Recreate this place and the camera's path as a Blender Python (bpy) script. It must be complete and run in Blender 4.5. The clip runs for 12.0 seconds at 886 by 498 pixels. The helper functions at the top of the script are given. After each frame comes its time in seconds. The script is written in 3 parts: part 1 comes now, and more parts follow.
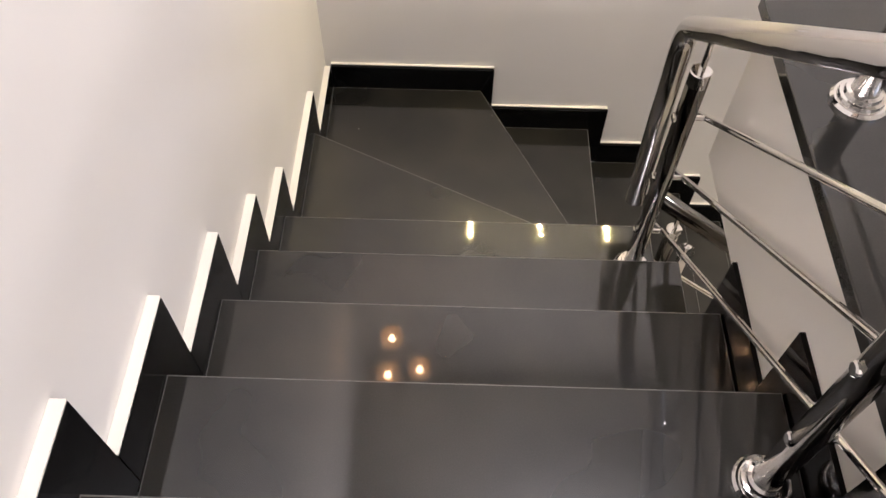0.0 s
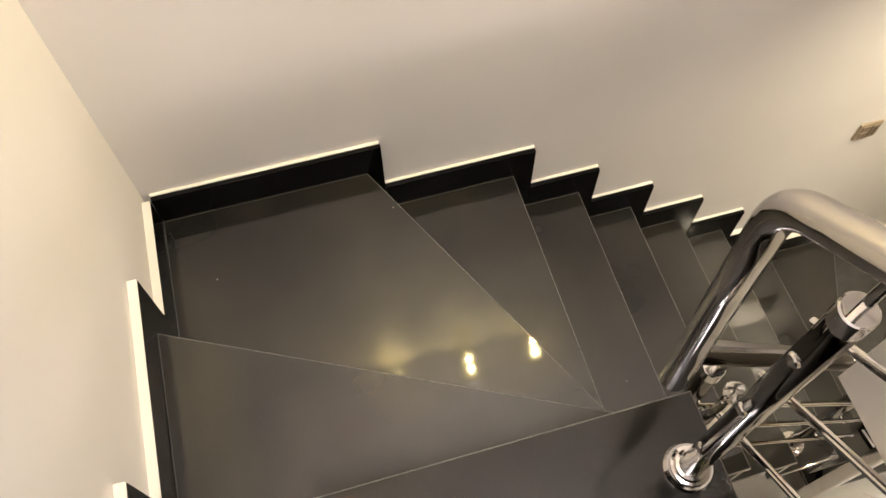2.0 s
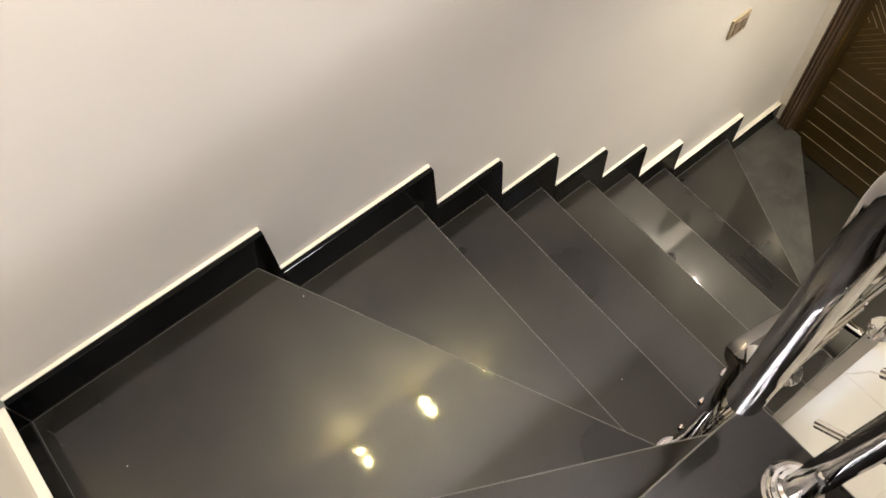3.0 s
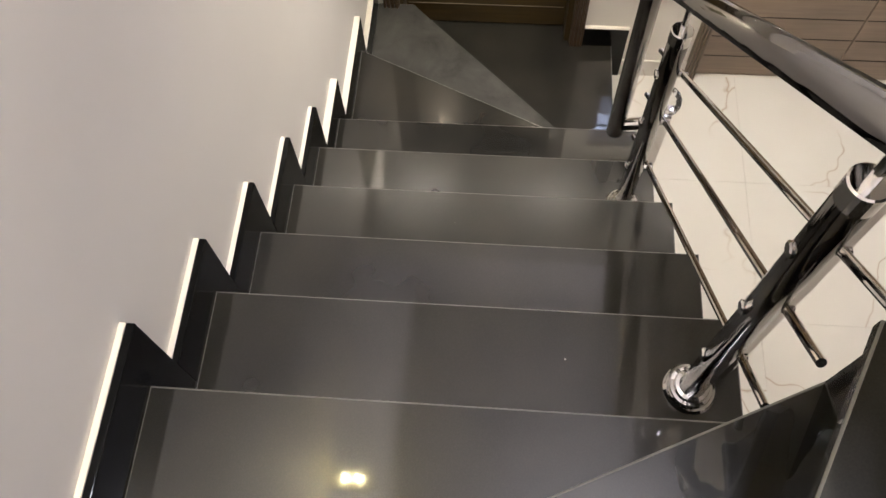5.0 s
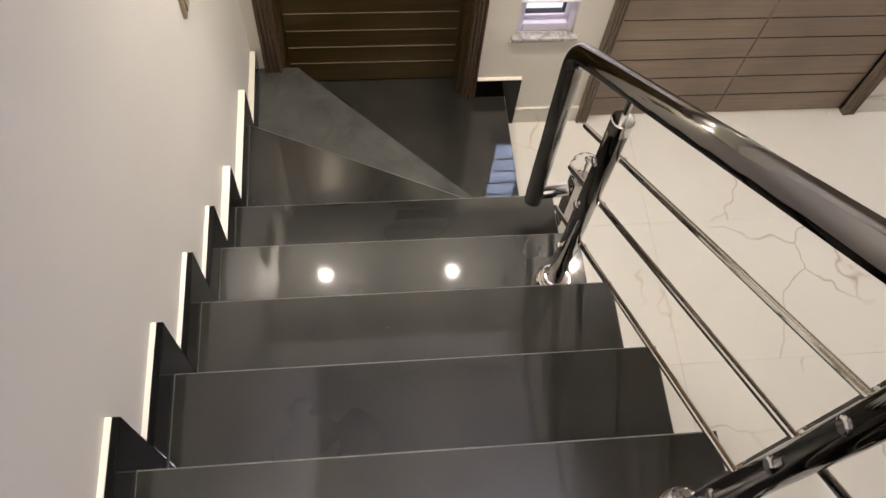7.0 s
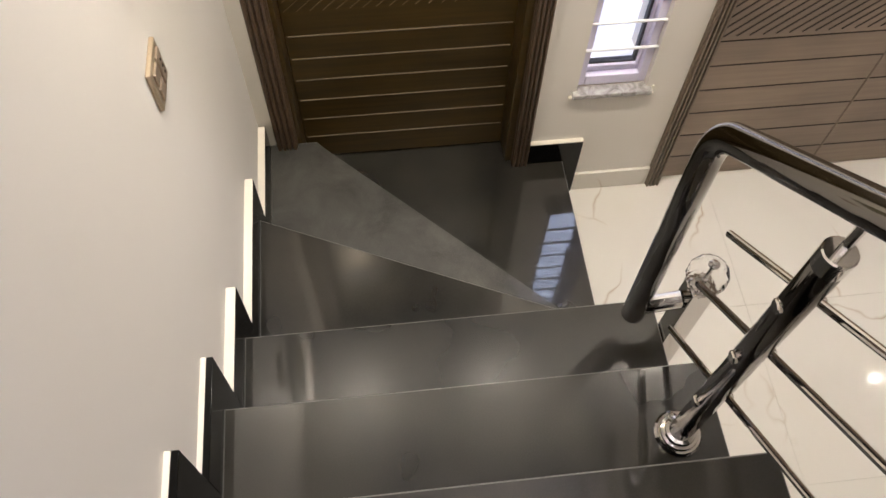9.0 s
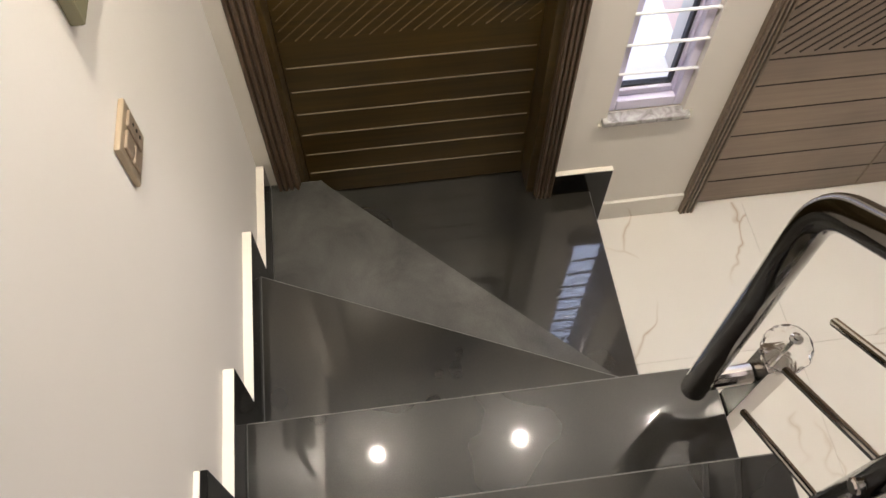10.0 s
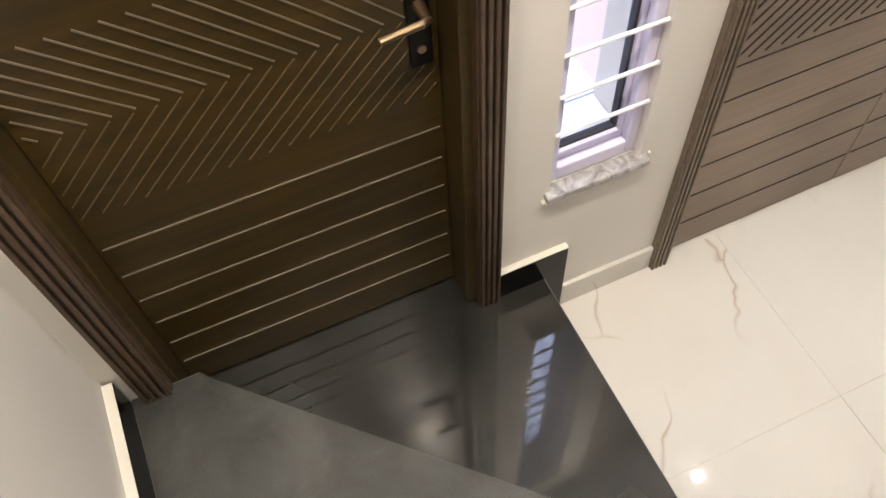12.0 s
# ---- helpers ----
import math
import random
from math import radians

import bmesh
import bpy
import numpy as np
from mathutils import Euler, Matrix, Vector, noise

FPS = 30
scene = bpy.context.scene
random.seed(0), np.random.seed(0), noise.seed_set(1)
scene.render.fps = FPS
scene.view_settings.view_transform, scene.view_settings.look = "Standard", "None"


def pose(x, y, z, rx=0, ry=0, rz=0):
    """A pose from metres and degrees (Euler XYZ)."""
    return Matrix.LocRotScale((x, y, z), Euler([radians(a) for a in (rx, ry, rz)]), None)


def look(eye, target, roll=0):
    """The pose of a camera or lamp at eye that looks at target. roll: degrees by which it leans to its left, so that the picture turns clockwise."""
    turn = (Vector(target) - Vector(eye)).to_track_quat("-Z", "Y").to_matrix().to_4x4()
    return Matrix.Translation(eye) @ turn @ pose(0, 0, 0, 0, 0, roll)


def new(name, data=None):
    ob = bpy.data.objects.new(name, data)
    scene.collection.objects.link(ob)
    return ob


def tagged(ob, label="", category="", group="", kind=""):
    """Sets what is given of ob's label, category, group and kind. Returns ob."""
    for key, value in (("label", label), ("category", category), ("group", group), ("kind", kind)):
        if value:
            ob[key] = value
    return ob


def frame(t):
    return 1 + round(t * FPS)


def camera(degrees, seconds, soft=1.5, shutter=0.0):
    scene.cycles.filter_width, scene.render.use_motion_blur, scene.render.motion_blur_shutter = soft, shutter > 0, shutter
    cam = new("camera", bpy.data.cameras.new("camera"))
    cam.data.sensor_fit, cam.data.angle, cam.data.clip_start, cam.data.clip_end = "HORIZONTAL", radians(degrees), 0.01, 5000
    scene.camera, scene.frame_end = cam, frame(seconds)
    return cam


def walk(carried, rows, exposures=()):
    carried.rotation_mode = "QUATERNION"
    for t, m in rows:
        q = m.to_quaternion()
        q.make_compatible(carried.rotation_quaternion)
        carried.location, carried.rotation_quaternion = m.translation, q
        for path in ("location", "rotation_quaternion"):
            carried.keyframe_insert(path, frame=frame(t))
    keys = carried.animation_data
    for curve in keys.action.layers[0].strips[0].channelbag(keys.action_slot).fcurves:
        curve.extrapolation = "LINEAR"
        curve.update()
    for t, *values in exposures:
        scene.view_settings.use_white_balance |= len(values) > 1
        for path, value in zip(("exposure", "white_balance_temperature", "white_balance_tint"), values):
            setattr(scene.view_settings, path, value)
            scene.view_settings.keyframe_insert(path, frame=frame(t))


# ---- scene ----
cam = camera(57.4, 12.0)
PATH = [
    (0, (0.447, -2.197, 4.036), (0.432, -1.059, 2.391), 1.0),
    (0.5, (0.408, -1.892, 4.039), (0.453, -0.964, 2.268), 2.4),
    (1, (0.415, -1.646, 4.032), (0.489, -0.753, 2.244), 3.8),
    (1.5, (0.411, -1.426, 3.885), (0.575, -0.502, 2.119), 0.6),
    (2, (0.426, -1.229, 3.717), (0.672, -0.31, 1.958), -0.9),
    (2.5, (0.461, -1.068, 3.635), (0.798, -0.195, 1.867), -3.3),
    (3, (0.436, -0.925, 3.48), (0.946, -0.143, 1.711), -5.9),
    (3.5, (0.507, -0.77, 3.258), (1.142, -0.16, 1.462), -6.6),
    (3.7, (0.539, -0.716, 3.207), (1.228, -0.195, 1.402), -5.5),
    (5.3, (0.7, -0.431, 2.843), (1.572, -0.413, 1.043), -1.2),
    (5.5, (0.722, -0.387, 2.842), (1.591, -0.436, 1.041), 1.4),
    (6, (0.74, -0.348, 2.865), (1.597, -0.486, 1.063), 5.1),
    (6.5, (0.802, -0.336, 2.832), (1.679, -0.52, 1.044), 7.4),
    (7, (0.907, -0.368, 2.811), (1.812, -0.557, 1.037), 7.9),
    (7.5, (1.015, -0.334, 2.692), (1.99, -0.526, 0.957), 5.7),
    (9.5, (1.465, -0.321, 2.373), (2.449, -0.458, 0.637), 1.4),
    (10, (1.587, -0.309, 2.291), (2.573, -0.446, 0.557), 0.4),
    (10.5, (1.728, -0.331, 2.146), (2.709, -0.467, 0.409), -0.7),
    (11, (1.815, -0.35, 2.071), (2.787, -0.49, 0.328), -2.2),
    (11.5, (1.943, -0.355, 1.953), (2.915, -0.558, 0.217), -4.9),
    (12, (2.079, -0.384, 1.908), (3.094, -0.759, 0.226), -4.6),
]
walk(cam, [(t, look(eye, target, roll)) for t, eye, target, roll in PATH],
     exposures=[(0, -0.25, 5900, 17), (0.5, -0.2, 6150, 16), (1.0, -0.2, 6400, 16), (2.0, -0.05, 6350, 15), (3.0, 0.1, 5900, 14),
                (3.7, 0.15, 5750, 13), (5.3, 0.15, 5620, 18), (7.5, 0.05, 5620, 18), (9.5, 0.05, 5680, 18), (10.5, 0.05, 5620, 18), (12.0, 0.27, 5560, 18)])

# ---- light ----
world = bpy.data.worlds.new("world")
scene.world = world
world.use_nodes = True
wn = world.node_tree.nodes
sky = wn.new("ShaderNodeTexSky")
sky.sky_type, sky.sun_disc = "NISHITA", False
sky.sun_elevation, sky.sun_rotation = radians(50), radians(60)
wn["Background"].inputs["Strength"].default_value = 0.12
world.node_tree.links.new(sky.outputs["Color"], wn["Background"].inputs["Color"])

# stair measures, metres
RISE = 0.19
SK = 0.10                       # height of the skirting above a tread
EDGE_X, EDGE_Y = 0.985, -0.93  # open sides of the upper and the lower flight
WALL_C = 2.945                   # wall with the doors
UPPER = 3.14                    # upper floor
CEIL = 2.45                     # false ceiling over the lower landing
TOP = 5.9                       # ceiling of the upper storey


def lamp(name, kind, where, energy, colour, size=0.1, target=None, **more):
    data = bpy.data.lights.new(name, kind)
    data.energy, data.color = energy, colour
    if kind == "AREA":
        data.shape, data.size = more.get("shape", "DISK"), size
        if data.shape == "RECTANGLE":
            data.size_y = more["size_y"]
        data.spread = radians(more.get("spread", 180))
    else:
        data.shadow_soft_size = size
    ob = new(name, data)
    ob.matrix_world = look(where, target or (where[0], where[1] + 0.001, where[2] - 1))
    return ob


WARM = (1.0, 0.84, 0.62)
SOFT = (1.0, 0.93, 0.86)
# recessed spots over the lower landing and the hall
SPOTS = [(2.51, -0.18, CEIL), (2.5, -0.757, CEIL), (2.5, -1.326, CEIL), (1.75, -2.3, 2.73), (2.84, -2.09, 2.73),
         (1.75, -3.5, 2.73), (2.98, -3.56, 2.73), (3.56, -4.32, 2.73)]
for p in SPOTS:
    lamp("spot_lamp", "AREA", (p[0], p[1], p[2] - 0.012), 9.0 if p[2] == CEIL else 6.2, (1.0, 0.865, 0.6) if p[2] == CEIL else (1.0, 0.875, 0.7), 0.0105 if p[2] == CEIL else 0.016, spread=150)
# row of wall lights over the winders, two lenses each
SCONCES = [(0.54, -0.03, 3.46), (0.855, -0.03, 3.46), (1.15, -0.03, 3.46)]
for p in SCONCES:
    for dy in (0.0, -0.05):
        lamp("sconce_lamp", "AREA", (p[0], p[1] + dy, p[2] - 0.006), 1.7, (1.0, 0.8, 0.33), 0.007, spread=150)
# three pendant bulbs in the stair well
BULBS = [(0.20, -0.45, 4.53), (0.20, -0.67, 4.45), (0.33, -0.567, 4.60)]
for p in BULBS:
    lamp("pendant_lamp", "POINT", p, 1.0, (1.0, 0.6, 0.3), 0.012)
# unseen fill panels, added at the upper ceiling to brighten the stairwell
FILL_PANELS = [(1.05, -1.4, TOP), (3.6, -4.4, TOP)]
for p, power in zip(FILL_PANELS, (106, 170)):
    lamp("fill_lamp", "AREA", (p[0], p[1], p[2] - 0.03), power, SOFT, 0.5, shape="RECTANGLE", size_y=0.5)
# daylight of an unseen window, assumed in the upper storey for its bluish light
lamp("window_daylight", "AREA", (WALL_C + 0.1, -2.05, 4.6), 2.5, (0.6, 0.77, 1.0), 0.78, (0, -2.0, 4.2), shape="RECTANGLE", size_y=1.28)


# ---- materials ----
def mat(name, colour, rough, metal=0.0, build=None, **inputs):
    m = bpy.data.materials.new(name)
    m.use_nodes = True
    nt = m.node_tree
    p = nt.nodes["Principled BSDF"]
    p.inputs["Base Color"].default_value = (*colour, 1)
    p.inputs["Roughness"].default_value = rough
    p.inputs["Metallic"].default_value = metal
    for k, v in inputs.items():
        p.inputs[k.replace("_", " ")].default_value = v
    if build:
        build(nt, p)
    return m


def tex(nt, kind, scale=(1, 1, 1), **inputs):
    co = nt.nodes.new("ShaderNodeTexCoord")
    mp = nt.nodes.new("ShaderNodeMapping")
    mp.inputs["Scale"].default_value = scale
    t = nt.nodes.new(kind)
    nt.links.new(co.outputs["Object"], mp.inputs["Vector"])
    nt.links.new(mp.outputs["Vector"], t.inputs["Vector"])
    for k, v in inputs.items():
        t.inputs[k.replace("_", " ")].default_value = v
    return t


def ramp(nt, src, stops):
    r = nt.nodes.new("ShaderNodeValToRGB")
    el = r.color_ramp.elements
    while len(el) < len(stops):
        el.new(0.5)
    for e, (pos, c) in zip(el, stops):
        e.position = pos
        e.color = (*c, 1) if len(c) == 3 else c
    nt.links.new(src, r.inputs["Fac"])
    return r.outputs["Color"]


def mixc(nt, a, b, fac, mode="MIX"):
    m = nt.nodes.new("ShaderNodeMix")
    m.data_type, m.blend_type = "RGBA", mode
    for sock, v in ((m.inputs[0], fac), (m.inputs[6], a), (m.inputs[7], b)):
        if hasattr(v, "is_output"):
            nt.links.new(v, sock)
        elif isinstance(v, (int, float)):
            sock.default_value = v
        else:
            sock.default_value = (*v, 1)
    return m.outputs[2]


def bump(nt, p, src, strength, dist):
    b = nt.nodes.new("ShaderNodeBump")
    b.inputs["Strength"].default_value, b.inputs["Distance"].default_value = strength, dist
    nt.links.new(src, b.inputs["Height"])
    nt.links.new(b.outputs["Normal"], p.inputs["Normal"])


def granite_nodes(nt, p):
    fine = tex(nt, "ShaderNodeTexNoise", Scale=420.0, Detail=3.0)
    large = tex(nt, "ShaderNodeTexNoise", Scale=3.5, Detail=2.5, Roughness=0.5)
    info = nt.nodes.new("ShaderNodeObjectInfo")
    c = ramp(nt, fine.outputs["Fac"], [(0.35, (0.006, 0.0058, 0.0055)), (0.62, (0.0095, 0.009, 0.008)), (0.8, (0.014, 0.0132, 0.0115))])
    dust = ramp(nt, large.outputs["Fac"], [(0.35, (0.0, 0.0, 0.0)), (0.8, (0.016, 0.014, 0.0095))])
    c = mixc(nt, c, dust, 1.0, "ADD")
    tone = ramp(nt, info.outputs["Random"], [(0.0, (0.85, 0.85, 0.85)), (1.0, (1.15, 1.15, 1.15))])
    c = mixc(nt, c, tone, 1.0, "MULTIPLY")
    spots = tex(nt, "ShaderNodeTexVoronoi", Scale=9.0)
    c = mixc(nt, c, (0.35, 0.34, 0.31), ramp(nt, spots.outputs["Distance"], [(0.012, (0.8, 0.8, 0.8)), (0.02, (0, 0, 0))]))
    nt.links.new(c, p.inputs["Base Color"])
    r = ramp(nt, large.outputs["Fac"], [(0.3, (0.26, 0.26, 0.26)), (0.75, (0.36, 0.36, 0.36))])
    nt.links.new(r, p.inputs["Coat Roughness"])


def clean_nodes(nt, p):
    fine = tex(nt, "ShaderNodeTexNoise", Scale=380.0, Detail=3.0)
    wide = tex(nt, "ShaderNodeTexNoise", Scale=7.0, Detail=3.0)
    nt.links.new(ramp(nt, fine.outputs["Fac"], [(0.4, (0.0015, 0.0015, 0.0015)), (0.75, (0.005, 0.005, 0.0047))]), p.inputs["Base Color"])
    nt.links.new(ramp(nt, wide.outputs["Fac"], [(0.3, (0.06, 0.06, 0.06)), (0.7, (0.12, 0.12, 0.12))]), p.inputs["Roughness"])


def dusty_nodes(nt, p):
    fine = tex(nt, "ShaderNodeTexNoise", Scale=300.0, Detail=3.0)
    large = tex(nt, "ShaderNodeTexNoise", Scale=6.0, Detail=6.0, Roughness=0.6, Distortion=0.6)
    c = ramp(nt, fine.outputs["Fac"], [(0.35, (0.012, 0.012, 0.011)), (0.7, (0.024, 0.023, 0.021))])
    d = ramp(nt, large.outputs["Fac"], [(0.3, (0.018, 0.018, 0.016)), (0.7, (0.055, 0.054, 0.05))])
    nt.links.new(mixc(nt, c, d, 1.0, "ADD"), p.inputs["Base Color"])


def paint_nodes(nt, p):
    a = tex(nt, "ShaderNodeTexNoise", Scale=1.4, Detail=3.0)
    b = tex(nt, "ShaderNodeTexNoise", Scale=90.0, Detail=5.0)
    c = ramp(nt, a.outputs["Fac"], [(0.3, (0.70, 0.665, 0.615)), (0.7, (0.76, 0.725, 0.675))])
    nt.links.new(c, p.inputs["Base Color"])
    bump(nt, p, b.outputs["Fac"], 0.06, 0.004)


def marble_nodes(nt, p):
    warp = tex(nt, "ShaderNodeTexNoise", Scale=2.2, Detail=3.5, Roughness=0.55)
    info = nt.nodes.new("ShaderNodeObjectInfo")
    co = nt.nodes.new("ShaderNodeTexCoord")
    off = nt.nodes.new("ShaderNodeVectorMath")
    off.operation = "MULTIPLY_ADD"
    nt.links.new(warp.outputs["Color"], off.inputs[0])
    off.inputs[1].default_value = (0.42, 0.42, 0.42)
    nt.links.new(co.outputs["Object"], off.inputs[2])
    shift = nt.nodes.new("ShaderNodeVectorMath")
    shift.operation = "MULTIPLY_ADD"
    nt.links.new(info.outputs["Random"], shift.inputs[0])
    shift.inputs[1].default_value = (7.0, 11.0, 3.0)
    nt.links.new(off.outputs["Vector"], shift.inputs[2])
    vor = nt.nodes.new("ShaderNodeTexVoronoi")
    vor.feature = "DISTANCE_TO_EDGE"
    vor.inputs["Scale"].default_value = 2.0
    nt.links.new(shift.outputs["Vector"], vor.inputs["Vector"])
    vein = ramp(nt, vor.outputs["Distance"], [(0.0, (1, 1, 1)), (0.004, (0.5, 0.5, 0.5)), (0.013, (0, 0, 0))])
    mask = tex(nt, "ShaderNodeTexNoise", Scale=1.7, Detail=3.0)
    mk = ramp(nt, mask.outputs["Fac"], [(0.47, (0, 0, 0)), (0.58, (1, 1, 1))])
    v = mixc(nt, vein, mk, 1.0, "MULTIPLY")
    cloud = tex(nt, "ShaderNodeTexNoise", Scale=1.1, Detail=4.0)
    base = ramp(nt, cloud.outputs["Fac"], [(0.3, (0.63, 0.60, 0.55)), (0.7, (0.70, 0.68, 0.635))])
    c = mixc(nt, base, (0.44, 0.36, 0.28), v)
    nt.links.new(c, p.inputs["Base Color"])


def wood_nodes(dark, light):
    def build(nt, p):
        g = tex(nt, "ShaderNodeTexNoise", (30, 2.0, 45), Scale=1.6, Detail=6.0, Roughness=0.6)
        f = tex(nt, "ShaderNodeTexNoise", Scale=3.0, Detail=3.0)
        c = ramp(nt, g.outputs["Fac"], [(0.3, dark), (0.75, light)])
        c = mixc(nt, c, ramp(nt, f.outputs["Fac"], [(0.3, (0.75, 0.75, 0.75)), (0.7, (1.1, 1.08, 1.05))]), 1.0, "MULTIPLY")
        nt.links.new(c, p.inputs["Base Color"])
        bump(nt, p, g.outputs["Fac"], 0.12, 0.002)
    return build


def chrome_nodes(nt, p):
    n = tex(nt, "ShaderNodeTexNoise", Scale=18.0, Detail=4.0)
    nt.links.new(ramp(nt, n.outputs["Fac"], [(0.3, (0.045, 0.045, 0.045)), (0.75, (0.13, 0.13, 0.13))]), p.inputs["Roughness"])


def sill_nodes(nt, p):
    n = tex(nt, "ShaderNodeTexNoise", Scale=20.0, Detail=5.0, Distortion=2.5)
    nt.links.new(ramp(nt, n.outputs["Fac"], [(0.35, (0.2, 0.185, 0.18)), (0.55, (0.36, 0.345, 0.34)), (0.75, (0.52, 0.51, 0.51))]), p.inputs["Base Color"])


GRANITE = mat("black_granite", (0.01, 0.01, 0.01), 0.035, build=granite_nodes, Coat_Weight=0.3, Coat_Roughness=0.25, IOR=1.6)
DUSTY = mat("dusty_granite", (0.03, 0.03, 0.028), 0.22, build=dusty_nodes, Coat_Weight=0.2, Coat_Roughness=0.06)
CLEAN = mat("clean_black_granite", (0.004, 0.004, 0.004), 0.05, build=clean_nodes, IOR=1.26)
EDGE = mat("honed_granite_edge", (0.10, 0.098, 0.09), 0.45)
PAINT = mat("wall_paint", (0.74, 0.70, 0.65), 0.6, build=paint_nodes)
CREAM = mat("cream_filler", (0.70, 0.66, 0.58), 0.7)
MARBLE = mat("marble_tile", (0.78, 0.76, 0.71), 0.03, build=marble_nodes)
GROUT = mat("tile_grout", (0.62, 0.59, 0.53), 0.9)
WOOD = mat("dark_wood", (0.03, 0.018, 0.009), 0.42, Coat_Weight=0.12, Coat_Roughness=0.3, build=wood_nodes((0.028, 0.017, 0.0025), (0.066, 0.04, 0.0068)))
WOOD2 = mat("brown_wood", (0.13, 0.085, 0.06), 0.45, build=wood_nodes((0.215, 0.163, 0.122), (0.275, 0.21, 0.158)))
TRIM = mat("frame_wood", (0.08, 0.05, 0.03), 0.4, build=wood_nodes((0.05, 0.031, 0.018), (0.105, 0.068, 0.04)))
TRIM2 = mat("light_frame_wood", (0.15, 0.10, 0.065), 0.4, build=wood_nodes((0.12, 0.088, 0.06), (0.2, 0.15, 0.105)))
GROOVE = mat("groove_dark", (0.022, 0.014, 0.009), 0.7)
# pale metal colour paints the highlight on the groove lips of door 1
GLINT = mat("groove_glint", (0.36, 0.3, 0.21), 0.3, 0.7)
CUT = mat("cut_groove", (0.10, 0.068, 0.03), 0.4)
CHROME = mat("chrome_steel", (0.72, 0.70, 0.67), 0.07, 1.0, build=chrome_nodes)
# tube chromes darkened in colour to stand for the dark surroundings they mirror
TUBE_DIM = mat("dim_reflection_chrome_tube", (0.20, 0.19, 0.175), 0.07, 1.0, build=chrome_nodes)
TUBE = mat("dark_chrome_tube", (0.46, 0.44, 0.42), 0.07, 1.0, build=chrome_nodes)
BRASS = mat("aged_brass", (0.45, 0.34, 0.2), 0.3, 1.0)
BLACKMETAL = mat("dark_metal", (0.01, 0.009, 0.008), 0.35, 0.6)
CRYSTAL = mat("crystal", (1, 1, 1), 0.01, Transmission_Weight=1.0, IOR=1.16)
GLASS = mat("clear_glass", (1, 1, 1), 0.01, Transmission_Weight=1.0, IOR=1.5)
PVC = mat("window_pvc", (0.7, 0.67, 0.86), 0.3)
ALU = mat("window_gasket", (0.03, 0.03, 0.04), 0.5)
BARWHITE = mat("white_bars", (0.8, 0.8, 0.82), 0.35)
SILL = mat("grey_marble_sill", (0.5, 0.5, 0.5), 0.2, build=sill_nodes)
CEILM = mat("ceiling_paint", (0.8, 0.78, 0.75), 0.7)
PLATE = mat("switch_plate", (0.36, 0.29, 0.2), 0.32, 0.3)
KEYM = mat("switch_key", (0.3, 0.235, 0.17), 0.3, 0.2)
OLIVE = mat("olive_panel", (0.2, 0.19, 0.12), 0.25)
# yard wall, plaster and stone: daylight is put into their emission
FARM = mat("glowing_outdoor_wall", (0.5, 0.5, 0.5), 0.8, Emission_Color=(0.88, 0.92, 1.0, 1), Emission_Strength=0.75)
PINK = mat("glowing_outdoor_plaster", (0.5, 0.36, 0.3), 0.8, Emission_Color=(1.0, 0.84, 0.78, 1), Emission_Strength=0.5)
SHADE = mat("glowing_glass", (1.0, 0.8, 0.6), 0.15, Transmission_Weight=0.8, IOR=1.1, Emission_Color=(1, 0.55, 0.25, 1), Emission_Strength=0.9)
STONE = mat("glowing_outdoor_stone", (0.1, 0.12, 0.16), 0.7, Emission_Color=(0.42, 0.55, 0.8, 1), Emission_Strength=0.4)
SKYM = mat("bright_sky", (0.8, 0.85, 0.9), 1.0, Emission_Color=(0.78, 0.86, 1.0, 1), Emission_Strength=4.5)


# ---- mesh tools ----
def obj(name, bm, material, parent=None, label="", smooth=False):
    me = bpy.data.meshes.new(name)
    bmesh.ops.recalc_face_normals(bm, faces=bm.faces)
    if smooth:
        for f in bm.faces:
            f.smooth = True
    bm.to_mesh(me)
    bm.free()
    me.materials.append(material)
    ob = new(name, me)
    if parent:
        ob.parent = parent
        ob.matrix_parent_inverse = Matrix()
    return tagged(ob, label)


def part(name, bm, material, parent, label="", smooth=False):
    return obj(name, bm, material, parent, label, smooth)


def empty(name, label, category, group="", kind=""):
    return tagged(new(name), label, category, group, kind)


def box(lo, hi, bevel=0.0, bm=None):
    bm = bm or bmesh.new()
    mine = bmesh.ops.create_cube(bm, size=1.0)["verts"]
    for v in mine:
        v.co = Vector([lo[i] + (v.co[i] + 0.5) * (hi[i] - lo[i]) for i in range(3)])
    if bevel:
        es = list({e for v in mine for e in v.link_edges})
        bmesh.ops.bevel(bm, geom=es, offset=bevel, segments=2, profile=0.5, affect="EDGES")
    return bm


def prism(points, lo, hi, axis=2, bevel=0.0, bm=None):
    """A polygon drawn in two axes and pulled along the third."""
    bm = bm or bmesh.new()
    def at(p, d):
        return Vector((p[0], p[1], d)) if axis == 2 else Vector((p[0], d, p[1])) if axis == 1 else Vector((d, p[0], p[1]))
    a = [bm.verts.new(at(p, lo)) for p in points]
    b = [bm.verts.new(at(p, hi)) for p in points]
    n = len(points)
    fs = [bm.faces.new(a[::-1]), bm.faces.new(b)]
    for i in range(n):
        fs.append(bm.faces.new((a[i], a[(i + 1) % n], b[(i + 1) % n], b[i])))
    if bevel:
        es = list({e for f in fs[:2] for e in f.edges})
        bmesh.ops.bevel(bm, geom=es, offset=bevel, segments=2, profile=0.5, affect="EDGES")
    return bm


